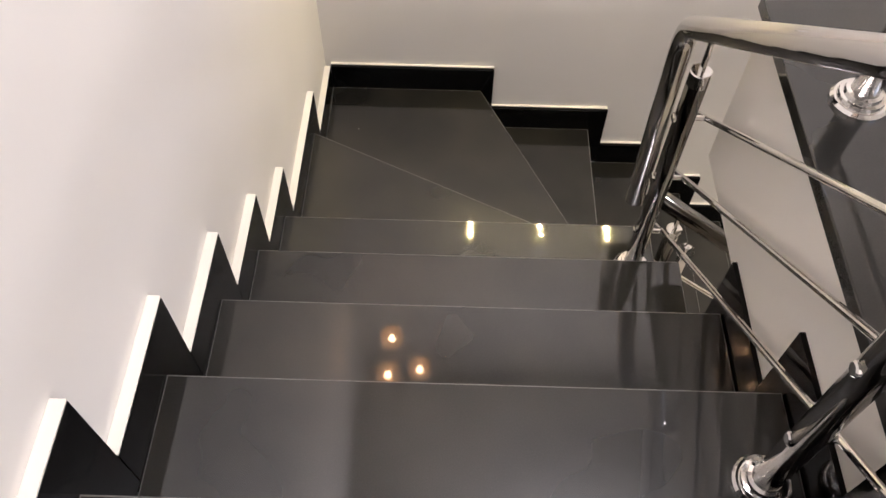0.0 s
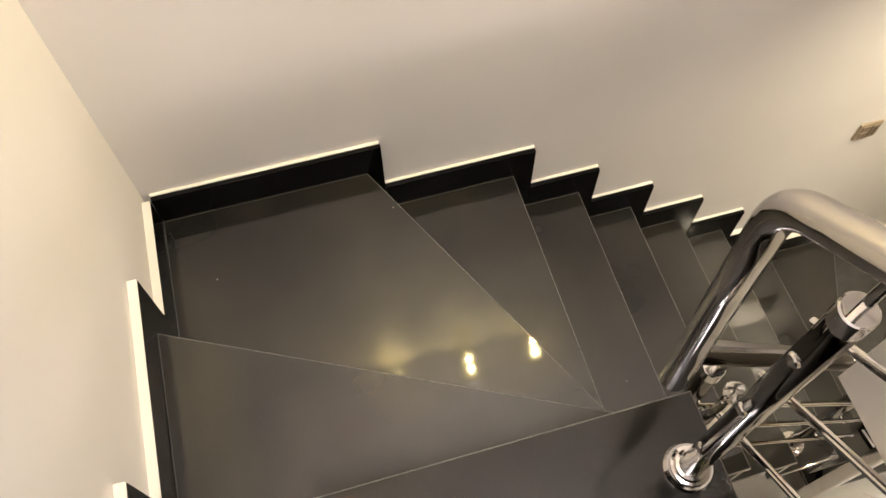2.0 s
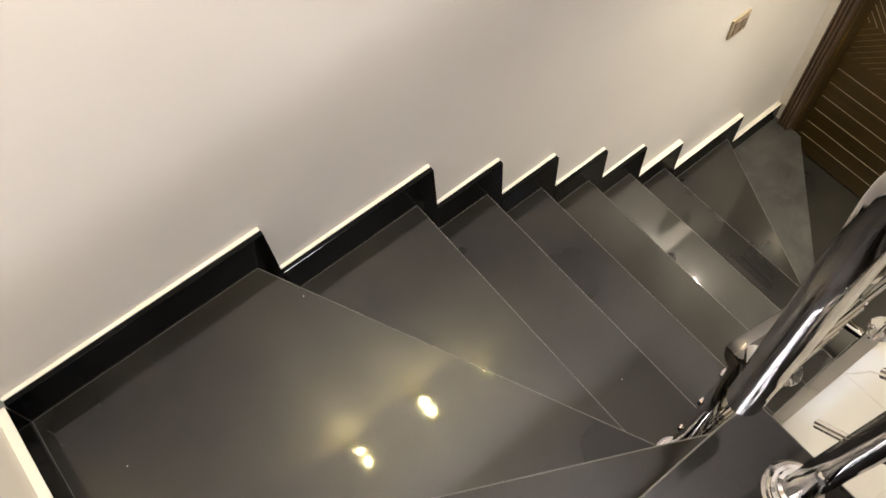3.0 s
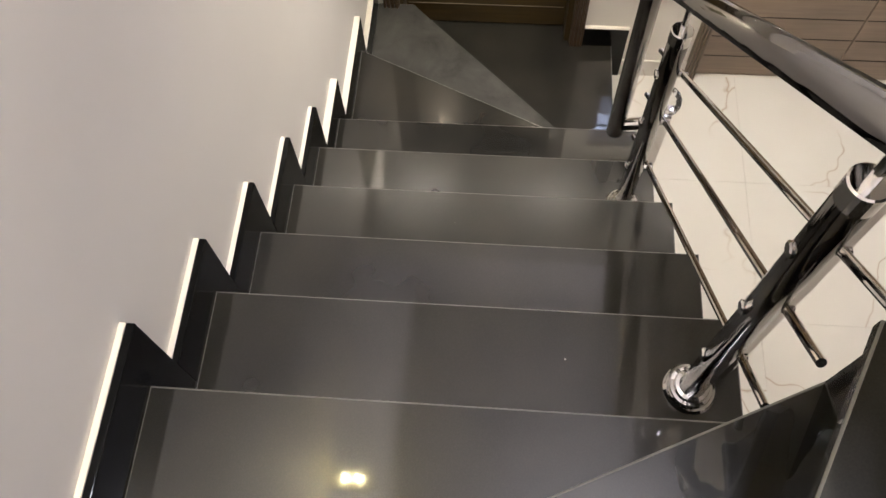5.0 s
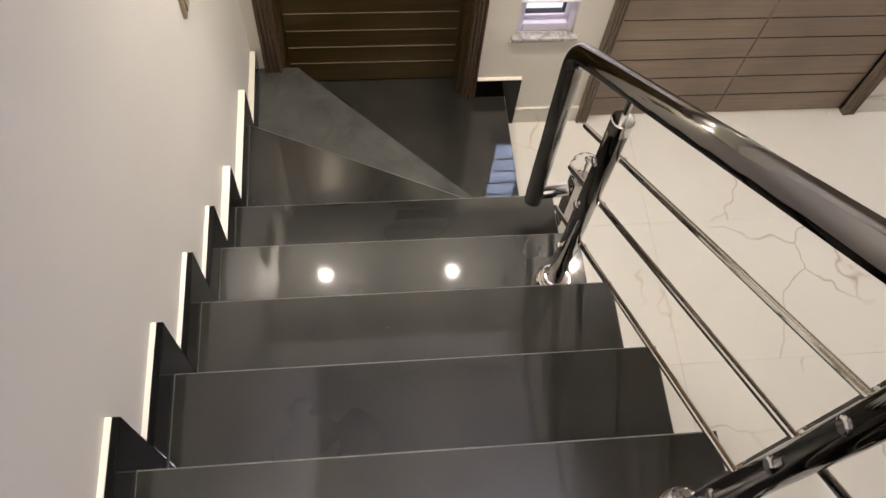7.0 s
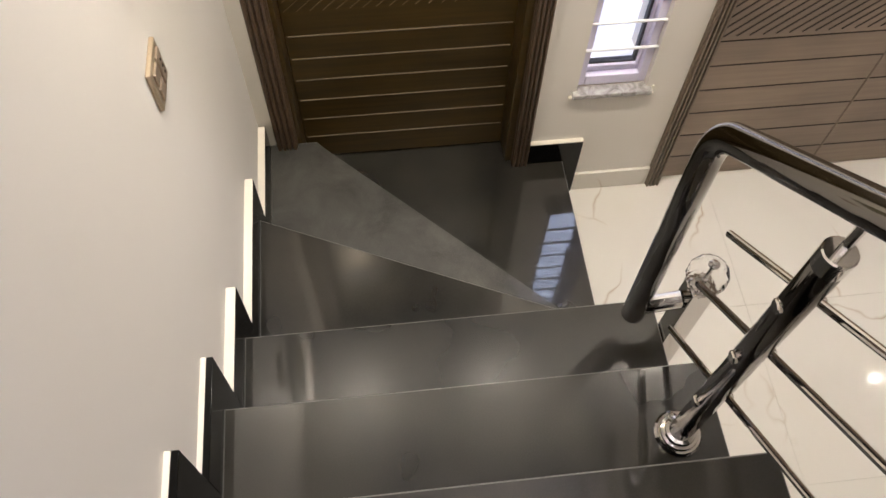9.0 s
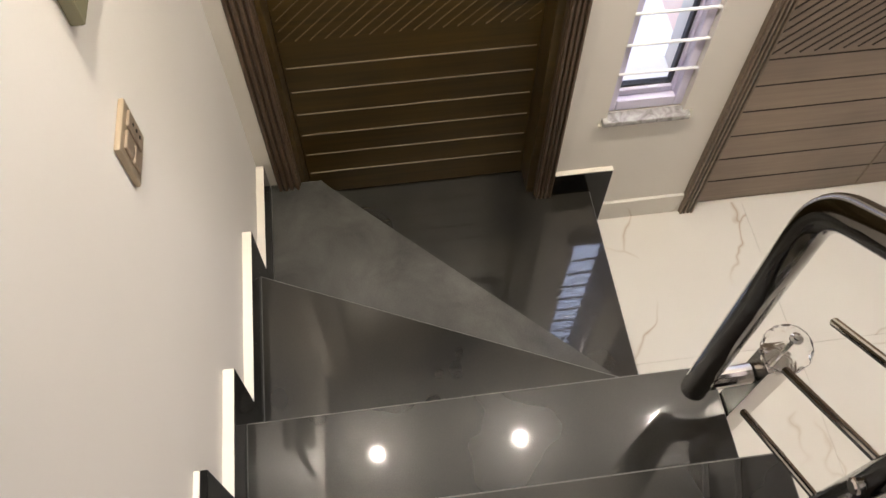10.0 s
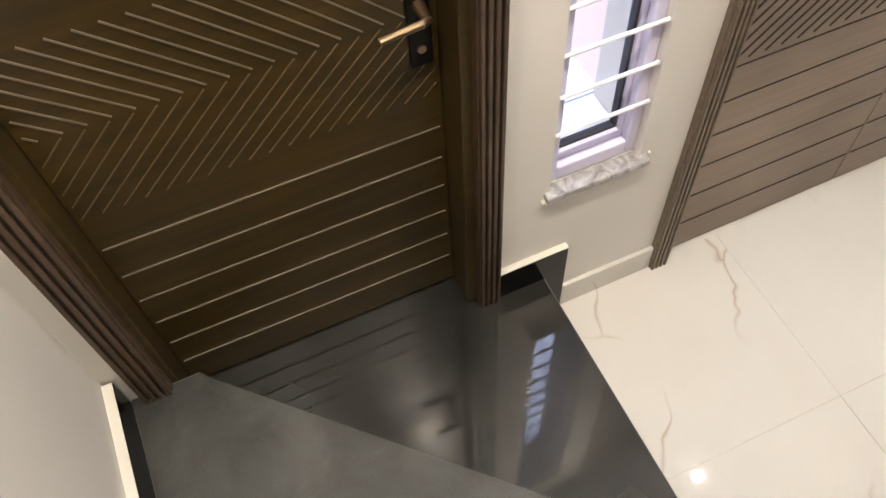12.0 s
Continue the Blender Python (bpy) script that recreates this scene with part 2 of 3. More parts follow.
def tube(path, radius, seg=20, bm=None, caps=True):
    """A round bar along a path of points."""
    bm = bm or bmesh.new()
    pts = [Vector(p) for p in path]
    rings = []
    ref = None
    for i, p in enumerate(pts):
        d = ((pts[min(i + 1, len(pts) - 1)] - p).normalized() + (p - pts[max(i - 1, 0)]).normalized()).normalized()
        if ref is None:
            ref = d.orthogonal().normalized()
        ref = (ref - d * ref.dot(d)).normalized()
        side = d.cross(ref)
        r = radius[i] if isinstance(radius, (list, tuple)) else radius
        rings.append([bm.verts.new(p + r * (math.cos(a) * ref + math.sin(a) * side)) for a in [2 * math.pi * k / seg for k in range(seg)]])
    for a, b in zip(rings, rings[1:]):
        for k in range(seg):
            bm.faces.new((a[k], a[(k + 1) % seg], b[(k + 1) % seg], b[k]))
    if caps:
        bm.faces.new(rings[0][::-1])
        bm.faces.new(rings[-1])
    return bm


def lathe(profile, where, seg=28, bm=None):
    """A turned shape about an upright axis: rows of radius, height."""
    x, y, z = where
    return tube([(x, y, z + q[1] + 1e-5 * i) for i, q in enumerate(profile)], [max(q[0], 1e-4) for q in profile], seg, bm)


def bend(a, b, c, r, n=8):
    """Points of a rounded corner at b between a and c."""
    a, b, c = Vector(a), Vector(b), Vector(c)
    u, v = (a - b).normalized(), (c - b).normalized()
    s, e = b + u * r, b + v * r
    return [s.lerp(b, k / n).lerp(b.lerp(e, k / n), k / n) for k in range(n + 1)]


# ---- the shell ----
def shell():
    t = 0.2
    w = 0.022   # the wall face lies behind the skirting's face
    wa = obj("wall_west", box((-t - w, -6, 0), (-w, t, TOP)), PAINT)
    tagged(wa, "smooth cream white painted stairwell wall", "wall", kind="structure")
    wb = obj("wall_north", box((-w, w, 0), (WALL_C + 0.2, t + w, TOP)), PAINT)
    tagged(wb, "smooth cream white painted wall along the lower flight", "wall", kind="structure")
    # wall with the doors: pieces round the openings
    bm = bmesh.new()
    x0, x1 = WALL_C, WALL_C + 0.2
    d1 = (-0.782, -0.083, 2.25)
    win = (-1.171, -0.953, 0.525, 2.1)
    d2 = (-2.5, -1.34, 2.1)
    up = (-2.45, -1.65, 3.95, 5.25)   # unseen window assumed in the upper storey
    cuts = [(w, d1[1], 0, TOP), (d1[1], d1[0], d1[2], TOP), (d1[0], win[1], 0, TOP), (win[1], win[0], 0, win[2]), (win[1], win[0], win[3], TOP),
            (win[0], d2[1], 0, TOP), (d2[1], d2[0], d2[2], up[2]), (d2[1], up[1], up[2], up[3]), (up[0], d2[0], up[2], up[3]), (d2[1], d2[0], up[3], TOP), (d2[0], -3.0, 0, TOP)]
    for ya, yb, za, zb in cuts:
        box((x0, yb, za), (x1, ya, zb), bm=bm)
    bmesh.ops.remove_doubles(bm, verts=bm.verts, dist=1e-4)
    wc = obj("wall_east", bm, PAINT)
    tagged(wc, "cream white painted wall with two doors and a narrow window", "wall", kind="structure")
    tagged(obj("wall_hall", box((WALL_C + 0.2, -3.0, 0), (6.2, -2.8, TOP)), PAINT), "cream white painted hall wall", "wall", kind="structure")
    tagged(obj("wall_south", box((-0.222, -6.2, 0), (6.2, -6, TOP)), PAINT), "cream white painted back wall", "wall", kind="structure")
    bm = box((6, -6, 0), (6.2, -2.8, TOP))
    tagged(obj("wall_far", bm, PAINT), "cream white painted far wall of the hall", "wall", kind="structure")
    bm = box((-0.222, -6.2, TOP), (WALL_C + 0.2, 0.222, TOP + 0.15))
    box((WALL_C + 0.2, -6.2, TOP), (6.2, -2.8, TOP + 0.15), bm=bm)
    tagged(obj("ceiling", bm, CEILM), "white painted ceiling of the upper storey", "ceiling", kind="structure")
    tagged(obj("ceiling_low", box((2.05, -1.7, CEIL), (WALL_C, 0.022, CEIL + 0.3)), CEILM), "white false ceiling above the lower landing", "ceiling", kind="structure")
    # upper floor beside the flight: white beam, granite deck
    bm = box((0.997, -6, 2.73), (WALL_C, -1.03, UPPER - 0.03))
    box((WALL_C, -6, 2.73), (6, -3.0, UPPER - 0.03), bm=bm)
    tagged(obj("upper_floor", bm, PAINT), "white painted edge beam of the upper floor", "floor", kind="structure")
    tagged(obj("upper_floor_end", box((0, -6, 2.9), (0.997, -2.17, UPPER - 0.03)), PAINT), "upper landing slab", "floor", kind="structure")
    deck = empty("upper_deck", "polished black granite floor of the upper storey", "floor", kind="structure")
    for xa, xb in ((0.977, 1.6), (1.6, 2.2), (2.2, WALL_C), (WALL_C, 6.0)):
        for ya, yb in ((-1.9, -1.018), (-3.0, -1.9), (-6.0, -3.0)):
            if xa >= WALL_C and yb > -3.0:
                continue
            part("granite_slab", box((xa + 0.001, ya + 0.001, UPPER - 0.03), (xb - 0.001, yb - 0.001, UPPER), 0.003), GRANITE, deck)
    part("granite_slab", box((0.0, -6, UPPER - 0.03), (0.983, -2.15, UPPER), 0.003), GRANITE, deck)


# ---- stairs ----
# nosings of the straight treads, top down
NY = [-0.888, -1.13, -1.38, -1.636, -1.89, -2.15]
NX = [0.975, 1.208, 1.427, 1.656, 1.889, 2.12]
P1 = (0.99, -0.892)    # inner ends of the upper winders
P3 = (0.997, -0.937)
P2 = (2.125, EDGE_Y)   # inner end of the lower winders
LAND_Y = -0.957


def treads():
    """Plan of each tread: polygon, level, nosing line."""
    out = []
    for i in range(5):
        lv = (12 + i) * RISE
        out.append(([(0, NY[i + 1] - 0.02), (EDGE_X, NY[i + 1] - 0.02), (EDGE_X, NY[i]), (0, NY[i])], lv, ((0, NY[i]), (EDGE_X, NY[i]))))
    out.append(([(0, -0.912), (0.985, -0.912), P1, (0, -0.407)], 11 * RISE, ((0, -0.407), P1)))
    out.append(([(0, 0), (0, -0.43), (0.965, -0.937), P3, (0.548, 0)], 10 * RISE, (P3, (0.548, 0))))
    out.append(([(0.53, 0), (0.955, EDGE_Y), (NX[0], EDGE_Y), (NX[0], 0)], 9 * RISE, ((NX[0], EDGE_Y), (NX[0], 0))))
    for i in range(5):
        lv = (8 - i) * RISE
        out.append(([(NX[i] - 0.02, 0), (NX[i] - 0.02, EDGE_Y), (NX[i + 1], EDGE_Y), (NX[i + 1], 0)], lv, ((NX[i + 1], EDGE_Y), (NX[i + 1], 0))))
    out.append(([(2.1, 0), (2.1, EDGE_Y), P2, (2.549, 0)], 3 * RISE, (P2, (2.549, 0))))
    out.append(([(2.53, 0), P2, (2.155, -0.945), (2.915, -0.165), (WALL_C, -0.145), (WALL_C, 0)], 2 * RISE, ((2.155, -0.945), (2.915, -0.165))))
    out.append(([(2.105, 0), (2.105, LAND_Y), (WALL_C + 0.001, LAND_Y), (WALL_C + 0.001, -0.78), (3.085, -0.78), (3.085, -0.085), (WALL_C + 0.001, -0.085), (WALL_C + 0.001, 0)], 1 * RISE, ((2.105, LAND_Y), (WALL_C, LAND_Y))))
    return out


def stairs():
    st = empty("staircase", "polished black granite staircase with winder treads", "staircase")
    for poly, lv, (a, b) in treads():
        tr = part("tread", prism(poly, lv - 0.025, lv, 2, 0.003), DUSTY if lv == 2 * RISE else GRANITE, st)
        tr.data.materials.append(EDGE)
        for f in tr.data.polygons:
            if 0.2 < abs(f.normal.z) < 0.98:
                f.material_index = 1
        a, b = Vector((*a, 0)), Vector((*b, 0))
        d = (b - a).normalized()
        mid = Vector((sum(p[0] for p in poly) / len(poly), sum(p[1] for p in poly) / len(poly), 0))
        n = Vector((-d.y, d.x, 0))
        if n.dot(mid - a) < 0:
            n = -n
        q = [a + n * 0.018, b + n * 0.018, b + n * 0.036, a + n * 0.036]
        part("riser", prism([(v.x, v.y) for v in q], lv - RISE + 0.0005, lv - 0.0255), CLEAN, st)
        inner = [mid.lerp(Vector((*p, 0)), 0.7) for p in poly]
        part("tread_base", prism([(v.x, v.y) for v in inner], max(0.0, lv - 0.36), lv - 0.026), PAINT, st)


def skirting():
    """Stepped granite skirting on both walls, with a cream filled top edge."""
    sb = empty("skirting", "stepped black granite skirting with cream top edge", "skirting", kind="structure")
    over = 0.055
    px = [0.0, 0.593, 1.037, 1.265, 1.491, 1.729, 1.955, 2.196, 2.614, WALL_C]
    for k in range(len(px) - 1):
        lv = (10 - k) * RISE
        a, b = px[k], px[k + 1]
        if k == 8:
            b = WALL_C - 0.005
        part("skirting_piece", box((a + 0.0005, 0.0, lv - RISE), (b - 0.0005, 0.021, lv + SK), 0.0015), CLEAN, sb)
        part("top_edge", box((a, 0.001 if k > 5 else 0.012, lv + SK), (b - 0.002, 0.0215, lv + SK + 0.003)), CREAM, sb)
    py = [0.0, -0.324] + [-0.803, -1.046, -1.292, -1.551, -1.81, -2.08]
    for k in range(len(py) - 1):
        lv = (10 + k) * RISE
        if k == 0:
            a, b = py[1], -0.0005
        else:
            a, b = py[k + 1], py[k]
        part("skirting_piece", box((-0.021, a + 0.0005, lv - RISE), (0.0, b - 0.0005, lv + SK), 0.0015), CLEAN, sb)
        part("top_edge", box((-0.0215, a + 0.002, lv + SK), (-0.001, b, lv + SK + 0.003)), CREAM, sb)
    # skirting of the flight on the beam of the upper floor
    for k in range(2, 5):
        lv = (12 + k) * RISE
        a, b = NY[k + 1] + over, NY[k] + over
        part("skirting_piece", box((0.9875, a + 0.0005, lv - RISE), (0.9965, b - 0.0005, lv + SK), 0.0), CLEAN, sb)
    # landing, on the door wall
    part("skirting_piece", box((WALL_C - 0.016, -1.014, 0.0), (WALL_C - 0.001, -0.835, RISE + SK), 0.0015), CLEAN, sb)
    part("top_edge", box((WALL_C - 0.016, -1.014, RISE + SK), (WALL_C, -0.835, RISE + SK + 0.003)), CREAM, sb)


# ---- railings ----
def rail_post(parent, x, y, z, height, outward, handrail_z, bars, steel):
    """Upright tube with flange, pin to the handrail and bolts for the cross bars."""
    post = part("post", lathe([(0.0215, 0.0), (0.0215, height - 0.004), (0.0195, height), (0.0, height)], (x, y, z), 24), steel, parent, smooth=True)
    part("cap", lathe([(0.0222, -0.03), (0.0222, 0.001), (0.02, 0.003), (0.0, 0.0035)], (x, y, z + height), 24), CHROME, post)
    part("flange", lathe([(0.045, 0.0), (0.045, 0.005), (0.041, 0.010), (0.037, 0.010), (0.035, 0.017), (0.030, 0.018), (0.028, 0.025), (0.0222, 0.027)], (x, y, z), 28), CHROME, post)
    part("pin", tube([(x, y, z + height - 0.01), (x, y, handrail_z)], 0.0065, 12), CHROME, post)
    for bz in bars:
        c = Vector((x, y, bz))
        o = Vector(outward)
        part("bolt", tube([c - o * 0.018, c - o * 0.024, c - o * 0.026, c - o * 0.026], [0.0105, 0.0105, 0.008, 0.003], 14), CHROME, post)
        part("connector", tube([c + o * 0.018, c + o * 0.042], 0.006, 12), CHROME, post)
    return post


def ball_newel(x, y, foot, ball_z, r=0.047, w=0.019):
    nw = empty("newel_post", "chrome newel post with a clear crystal ball", "newel post")
    part("post", box((x - w, y - w, foot), (x + w, y + w, ball_z - r), 0.003), CHROME, nw)
    part("collar", lathe([(w * 1.1, 0), (w * 1.1, 0.006), (w * 0.8, 0.012), (w * 0.6, 0.018)], (x, y, ball_z - r - 0.01)), CHROME, nw)
    bm = bmesh.new()
    bmesh.ops.create_uvsphere(bm, u_segments=14, v_segments=9, radius=r)
    for v in bm.verts:
        v.co += Vector((x, y, ball_z))
    part("crystal_ball", bm, CRYSTAL, nw, "faceted clear crystal ball")
    part("rod", tube([(x, y, ball_z - r), (x, y, ball_z + r)], 0.004, 10), CHROME, nw)
    part("cap_screw", lathe([(0.011, 0), (0.011, 0.004), (0.006, 0.006), (0.006, 0.011), (0.0, 0.012)], (x, y, ball_z + r - 0.002), 16), CHROME, nw)
    return nw


def railings():
    # lower flight
    y, s = -0.842, -0.83
    rl = empty("stair_railing", "polished chrome steel railing of the lower flight", "railing", "stair railings")
    def zl(x, up):
        return 5 * RISE + up + (x - 1.752) * s
    hz, bars = 0.776, (0.19, 0.382, 0.553)
    a, b = (0.975, y, zl(0.975, hz)), (2.056, y, zl(2.056, hz))
    part("handrail", tube([a] + bend(a, b, (2.042, y, 0.868), 0.065) + [(2.042, y, 0.868)], 0.0245, 24), TUBE_DIM, rl, smooth=True)
    part("end_joint", tube([(2.042, y, 0.9), (2.04, -0.933, 0.92)], 0.019, 16), CHROME, rl)
    for px_, lv in ((1.077, 8), (1.752, 5)):
        rail_post(rl, px_, y, lv * RISE, 0.687, (0, -1, 0), zl(px_, hz), [zl(px_, d) for d in bars], TUBE_DIM)
    for d in bars:
        part("cross_bar", tube([(0.98, y - 0.033, zl(0.98, d)), (1.957, y - 0.033, zl(1.957, d))], 0.0066, 14), CHROME, rl)
    ball_newel(2.038, -0.957, 0.0, 1.027, 0.043, 0.025)
    # upper flight
    x, s2 = 0.922, -0.77
    rl = empty("stair_railing", "polished chrome steel railing of the upper flight", "railing", "stair railings")
    def zu(yy, up):
        return 12 * RISE + up + (yy + 1.02) * s2
    hz, bars = 0.777, (0.157, 0.361, 0.551)
    a, b = (x, -2.12, zu(-2.12, hz)), (x, -0.868, zu(-0.868, hz))
    part("handrail", tube([a] + bend(a, b, (x, -0.888, 2.395), 0.06) + [(x, -0.888, 2.395)], 0.0245, 24), TUBE, rl, smooth=True)
    part("end_joint", tube([(x, -0.888, 2.425), (0.985, -0.85, 2.39)], 0.013, 16), CHROME, rl)
    for py_, lv, hg in ((-1.018, 12, 0.676), (-1.785, 15, 0.68)):
        rail_post(rl, x, py_, lv * RISE, hg, (1, 0, 0), zu(py_, hz), [zu(py_, d) for d in bars], TUBE_DIM)
    for d in bars:
        part("cross_bar", tube([(x + 0.045, -2.1, zu(-2.1, d)), (x + 0.045, -0.97, zu(-0.97, d))], 0.0066, 14), CHROME, rl)
    ball_newel(1.11, -0.892, 8 * RISE, 2.17, 0.025, 0.012)
    # gallery railing on the upper floor
    rl = empty("gallery_railing", "chrome steel railing at the edge of the upper floor", "railing")
    gx, top = 1.075, UPPER + 0.86
    for gy in (-1.277, -2.2, -3.15, -4.1):
        bars = [UPPER + d for d in (0.17, 0.36, 0.55)]
        rail_post(rl, gx, gy, UPPER, 0.72, (1, 0, 0), top, bars, TUBE)
    part("handrail", tube([(gx, -4.3, top), (gx, -1.15, top)], 0.0245, 24), TUBE, rl, smooth=True)
    for d in (0.17, 0.36, 0.55):
        part("cross_bar", tube([(gx + 0.045, -4.2, UPPER + d), (gx + 0.045, -1.2, UPPER + d)], 0.0066, 14), CHROME, rl)


# ---- doors and window ----
def groove_set(parent, x, y0, y1, heights, material, w=0.005):
    for z in heights:
        part("groove", box((x - 0.0022, y0, z - w / 2), (x + 0.001, y1, z + w / 2)), material, parent)


def chevrons(parent, x, y0, y1, z0, z1, z2, step, material, w=0.004, flip=1, lower=None):
    """Slanting grooves in two bands that meet at z1."""
    for lo, hi, up in ((z0, z1, -flip), (z1, z2, flip)):
        hgt = hi - lo
        c = y0 - hgt
        while c < y1 + hgt:
            # y = c + up * (z - lo) for the lower band
            ya, yb = (c, c + up * hgt)
            za, zb = lo + 0.004, hi - 0.004
            pa, pb = [ya, za], [yb, zb]
            def clip(pa, pb):
                ts = [0.0, 1.0]
                dy = pb[0] - pa[0]
                if dy == 0:
                    return None
                t0, t1 = sorted(((y0 - pa[0]) / dy, (y1 - pa[0]) / dy))
                t0, t1 = max(0.0, t0), min(1.0, t1)
                if t1 - t0 < 0.06:
                    return None
                f = lambda t: (pa[0] + dy * t, pa[1] + (pb[1] - pa[1]) * t)
                return f(t0), f(t1)
            r = clip(pa, pb)
            if r:
                (ya, za), (yb, zb) = r
                d = Vector((yb - ya, zb - za)).normalized()
                n = Vector((-d.y, d.x)) * w / 2
                pts = [(ya + n.x, za + n.y), (yb + n.x, zb + n.y), (yb - n.x, zb - n.y), (ya - n.x, za - n.y)]
                part("groove", prism(pts, x - 0.0022, x + 0.001, 0), lower if lower and lo == z0 else material, parent)
            c += step


def architrave(parent, y0, y1, z0, z1, x, material, name="frame_side"):
    """Ribbed door trim: a flat board with three raised ribs."""
    bm = box((x - 0.014, y0, z0), (x + 0.02, y1, z1), 0.002)
    n = 4
    wdt = (y1 - y0) / n
    for i in range(n):
        c = y0 + wdt * (i + 0.5)
        box((x - 0.024, c - wdt * 0.3, z0), (x - 0.013, c + wdt * 0.3, z1), 0.002, bm)
    return part(name, bm, material, parent)


def doors():
    d = empty("door_1", "closed dark brown wooden door with chevron grooves", "door", kind="structure")
    leaf_x = 3.03
    z0 = 0.195
    leaf = part("door_leaf", box((leaf_x, -0.757, z0), (leaf_x + 0.04, -0.1, 2.2), 0.002), WOOD, d)
    groove_set(leaf, leaf_x, -0.748, -0.108, [0.3 + 0.0905 * k for k in range(6)], GLINT, 0.0034)
    chevrons(leaf, leaf_x, -0.748, -0.11, 0.84, 1.03, 1.2, 0.036, GLINT, 0.0028, lower=CUT)
    chevrons(leaf, leaf_x, -0.748, -0.11, 1.38, 1.58, 1.78, 0.036, GLINT, 0.0028)
    part("jamb", box((WALL_C + 0.004, -0.784, RISE), (3.085, -0.758, 2.25), 0.003), WOOD, d)
    part("jamb", box((WALL_C + 0.004, -0.099, RISE), (3.085, -0.08, 2.25), 0.003), WOOD, d)
    part("jamb", box((WALL_C + 0.004, -0.757, 2.2), (3.085, -0.1, 2.25), 0.003), WOOD, d)
    architrave(d, -0.834, -0.78, RISE, 2.31, WALL_C - 0.002, TRIM)
    architrave(d, -0.086, -0.022, RISE, 2.31, WALL_C - 0.002, TRIM)
    part("frame_top", box((WALL_C - 0.022, -0.779, 2.25), (WALL_C + 0.01, -0.087, 2.31), 0.003), TRIM, d)
    hd = part("handle_plate", box((leaf_x - 0.008, -0.744, 0.925), (leaf_x, -0.702, 1.16), 0.003), BLACKMETAL, d, "dark metal handle plate")
    part("lever", tube([(leaf_x - 0.005, -0.723, 1.055), (leaf_x - 0.045, -0.723, 1.055), (leaf_x - 0.05, -0.713, 1.055), (leaf_x - 0.05, -0.642, 1.048)], [0.012, 0.009, 0.008, 0.0065], 12), BRASS, hd, "aged brass lever")
    part("keyhole", tube([(leaf_x - 0.012, -0.723, 0.965), (leaf_x - 0.006, -0.723, 0.965)], 0.008, 12), BRASS, hd, "brass keyhole ring")

    d = empty("door_2", "closed brown wooden double door with grooved panels", "door", kind="structure")
    leaf_x = WALL_C + 0.012
    for ya, yb, fl in ((-1.916, -1.35, 1), (-2.5, -1.92, -1)):
        leaf = part("door_leaf", box((leaf_x, ya, 0.004), (leaf_x + 0.04, yb, 2.1), 0.002), WOOD2, d)
        groove_set(leaf, leaf_x, ya + 0.004, yb - 0.004, (0.125, 0.245, 0.362, 0.475, 0.585, 0.69), GROOVE, 0.003)
        chevrons(leaf, leaf_x, ya + 0.01, yb - 0.01, 0.705, 1.0, 1.3, 0.04, GROOVE, 0.004, fl)
        chevrons(leaf, leaf_x, ya + 0.01, yb - 0.01, 1.3, 1.6, 1.9, 0.04, GROOVE, 0.004, fl)
    hd = part("handle_plate", box((leaf_x - 0.008, -1.972, 0.9), (leaf_x, -1.937, 1.12), 0.003), CHROME, d)
    part("lever", tube([(leaf_x - 0.005, -1.955, 1.0), (leaf_x - 0.045, -1.955, 1.0), (leaf_x - 0.05, -2.06, 1.0)], 0.008, 12), CHROME, hd)
    # dark strip put into the gap beside the leaf for its shade
    part("gap_shade", box((leaf_x + 0.02, -1.3495, 0.0), (leaf_x + 0.05, -1.3405, 2.1)), BLACKMETAL, d)
    architrave(d, -1.34, -1.29, 0.0, 2.16, WALL_C - 0.002, TRIM2)
    architrave(d, -2.56, -2.5, 0.0, 2.16, WALL_C - 0.002, TRIM2)
    part("frame_top", box((WALL_C - 0.022, -2.5, 2.1), (WALL_C + 0.01, -1.34, 2.16), 0.003), TRIM, d)

    w = empty("window_1", "narrow white framed window with horizontal safety bars", "window", kind="structure")
    ya, yb, za, zb = -1.171, -0.953, 0.525, 2.1
    fx = WALL_C + 0.02
    for lo, hi in (((fx, ya, za + 0.006), (fx + 0.06, ya + 0.026, zb)), ((fx, yb - 0.026, za + 0.006), (fx + 0.06, yb, zb)),
                   ((fx, ya + 0.026, za + 0.006), (fx + 0.06, yb - 0.026, za + 0.045)), ((fx, ya + 0.026, zb - 0.04), (fx + 0.06, yb - 0.026, zb))):
        part("window_frame", box(lo, hi, 0.004), PVC, w)
    for lo, hi in (((fx + 0.02, ya + 0.026, za + 0.045), (fx + 0.055, ya + 0.036, zb - 0.04)), ((fx + 0.02, ya + 0.036, za + 0.045), (fx + 0.055, yb - 0.026, za + 0.066))):
        part("sash", box(lo, hi, 0.003), PVC, w)
    for lo, hi in (((fx + 0.03, ya + 0.036, za + 0.066), (fx + 0.05, ya + 0.044, zb - 0.04)), ((fx + 0.03, ya + 0.044, za + 0.066), (fx + 0.05, yb - 0.026, za + 0.074))):
        part("gasket", box(lo, hi, 0.001), ALU, w)
    pane = part("pane", box((fx + 0.038, ya + 0.044, za + 0.074), (fx + 0.042, yb - 0.026, zb - 0.04)), GLASS, w)
    pane.visible_shadow = False
    z = 0.692
    while z < zb:
        part("safety_bar", tube([(WALL_C + 0.01, ya, z), (WALL_C + 0.01, yb, z)], 0.0045, 10), BARWHITE, w)
        z += 0.105
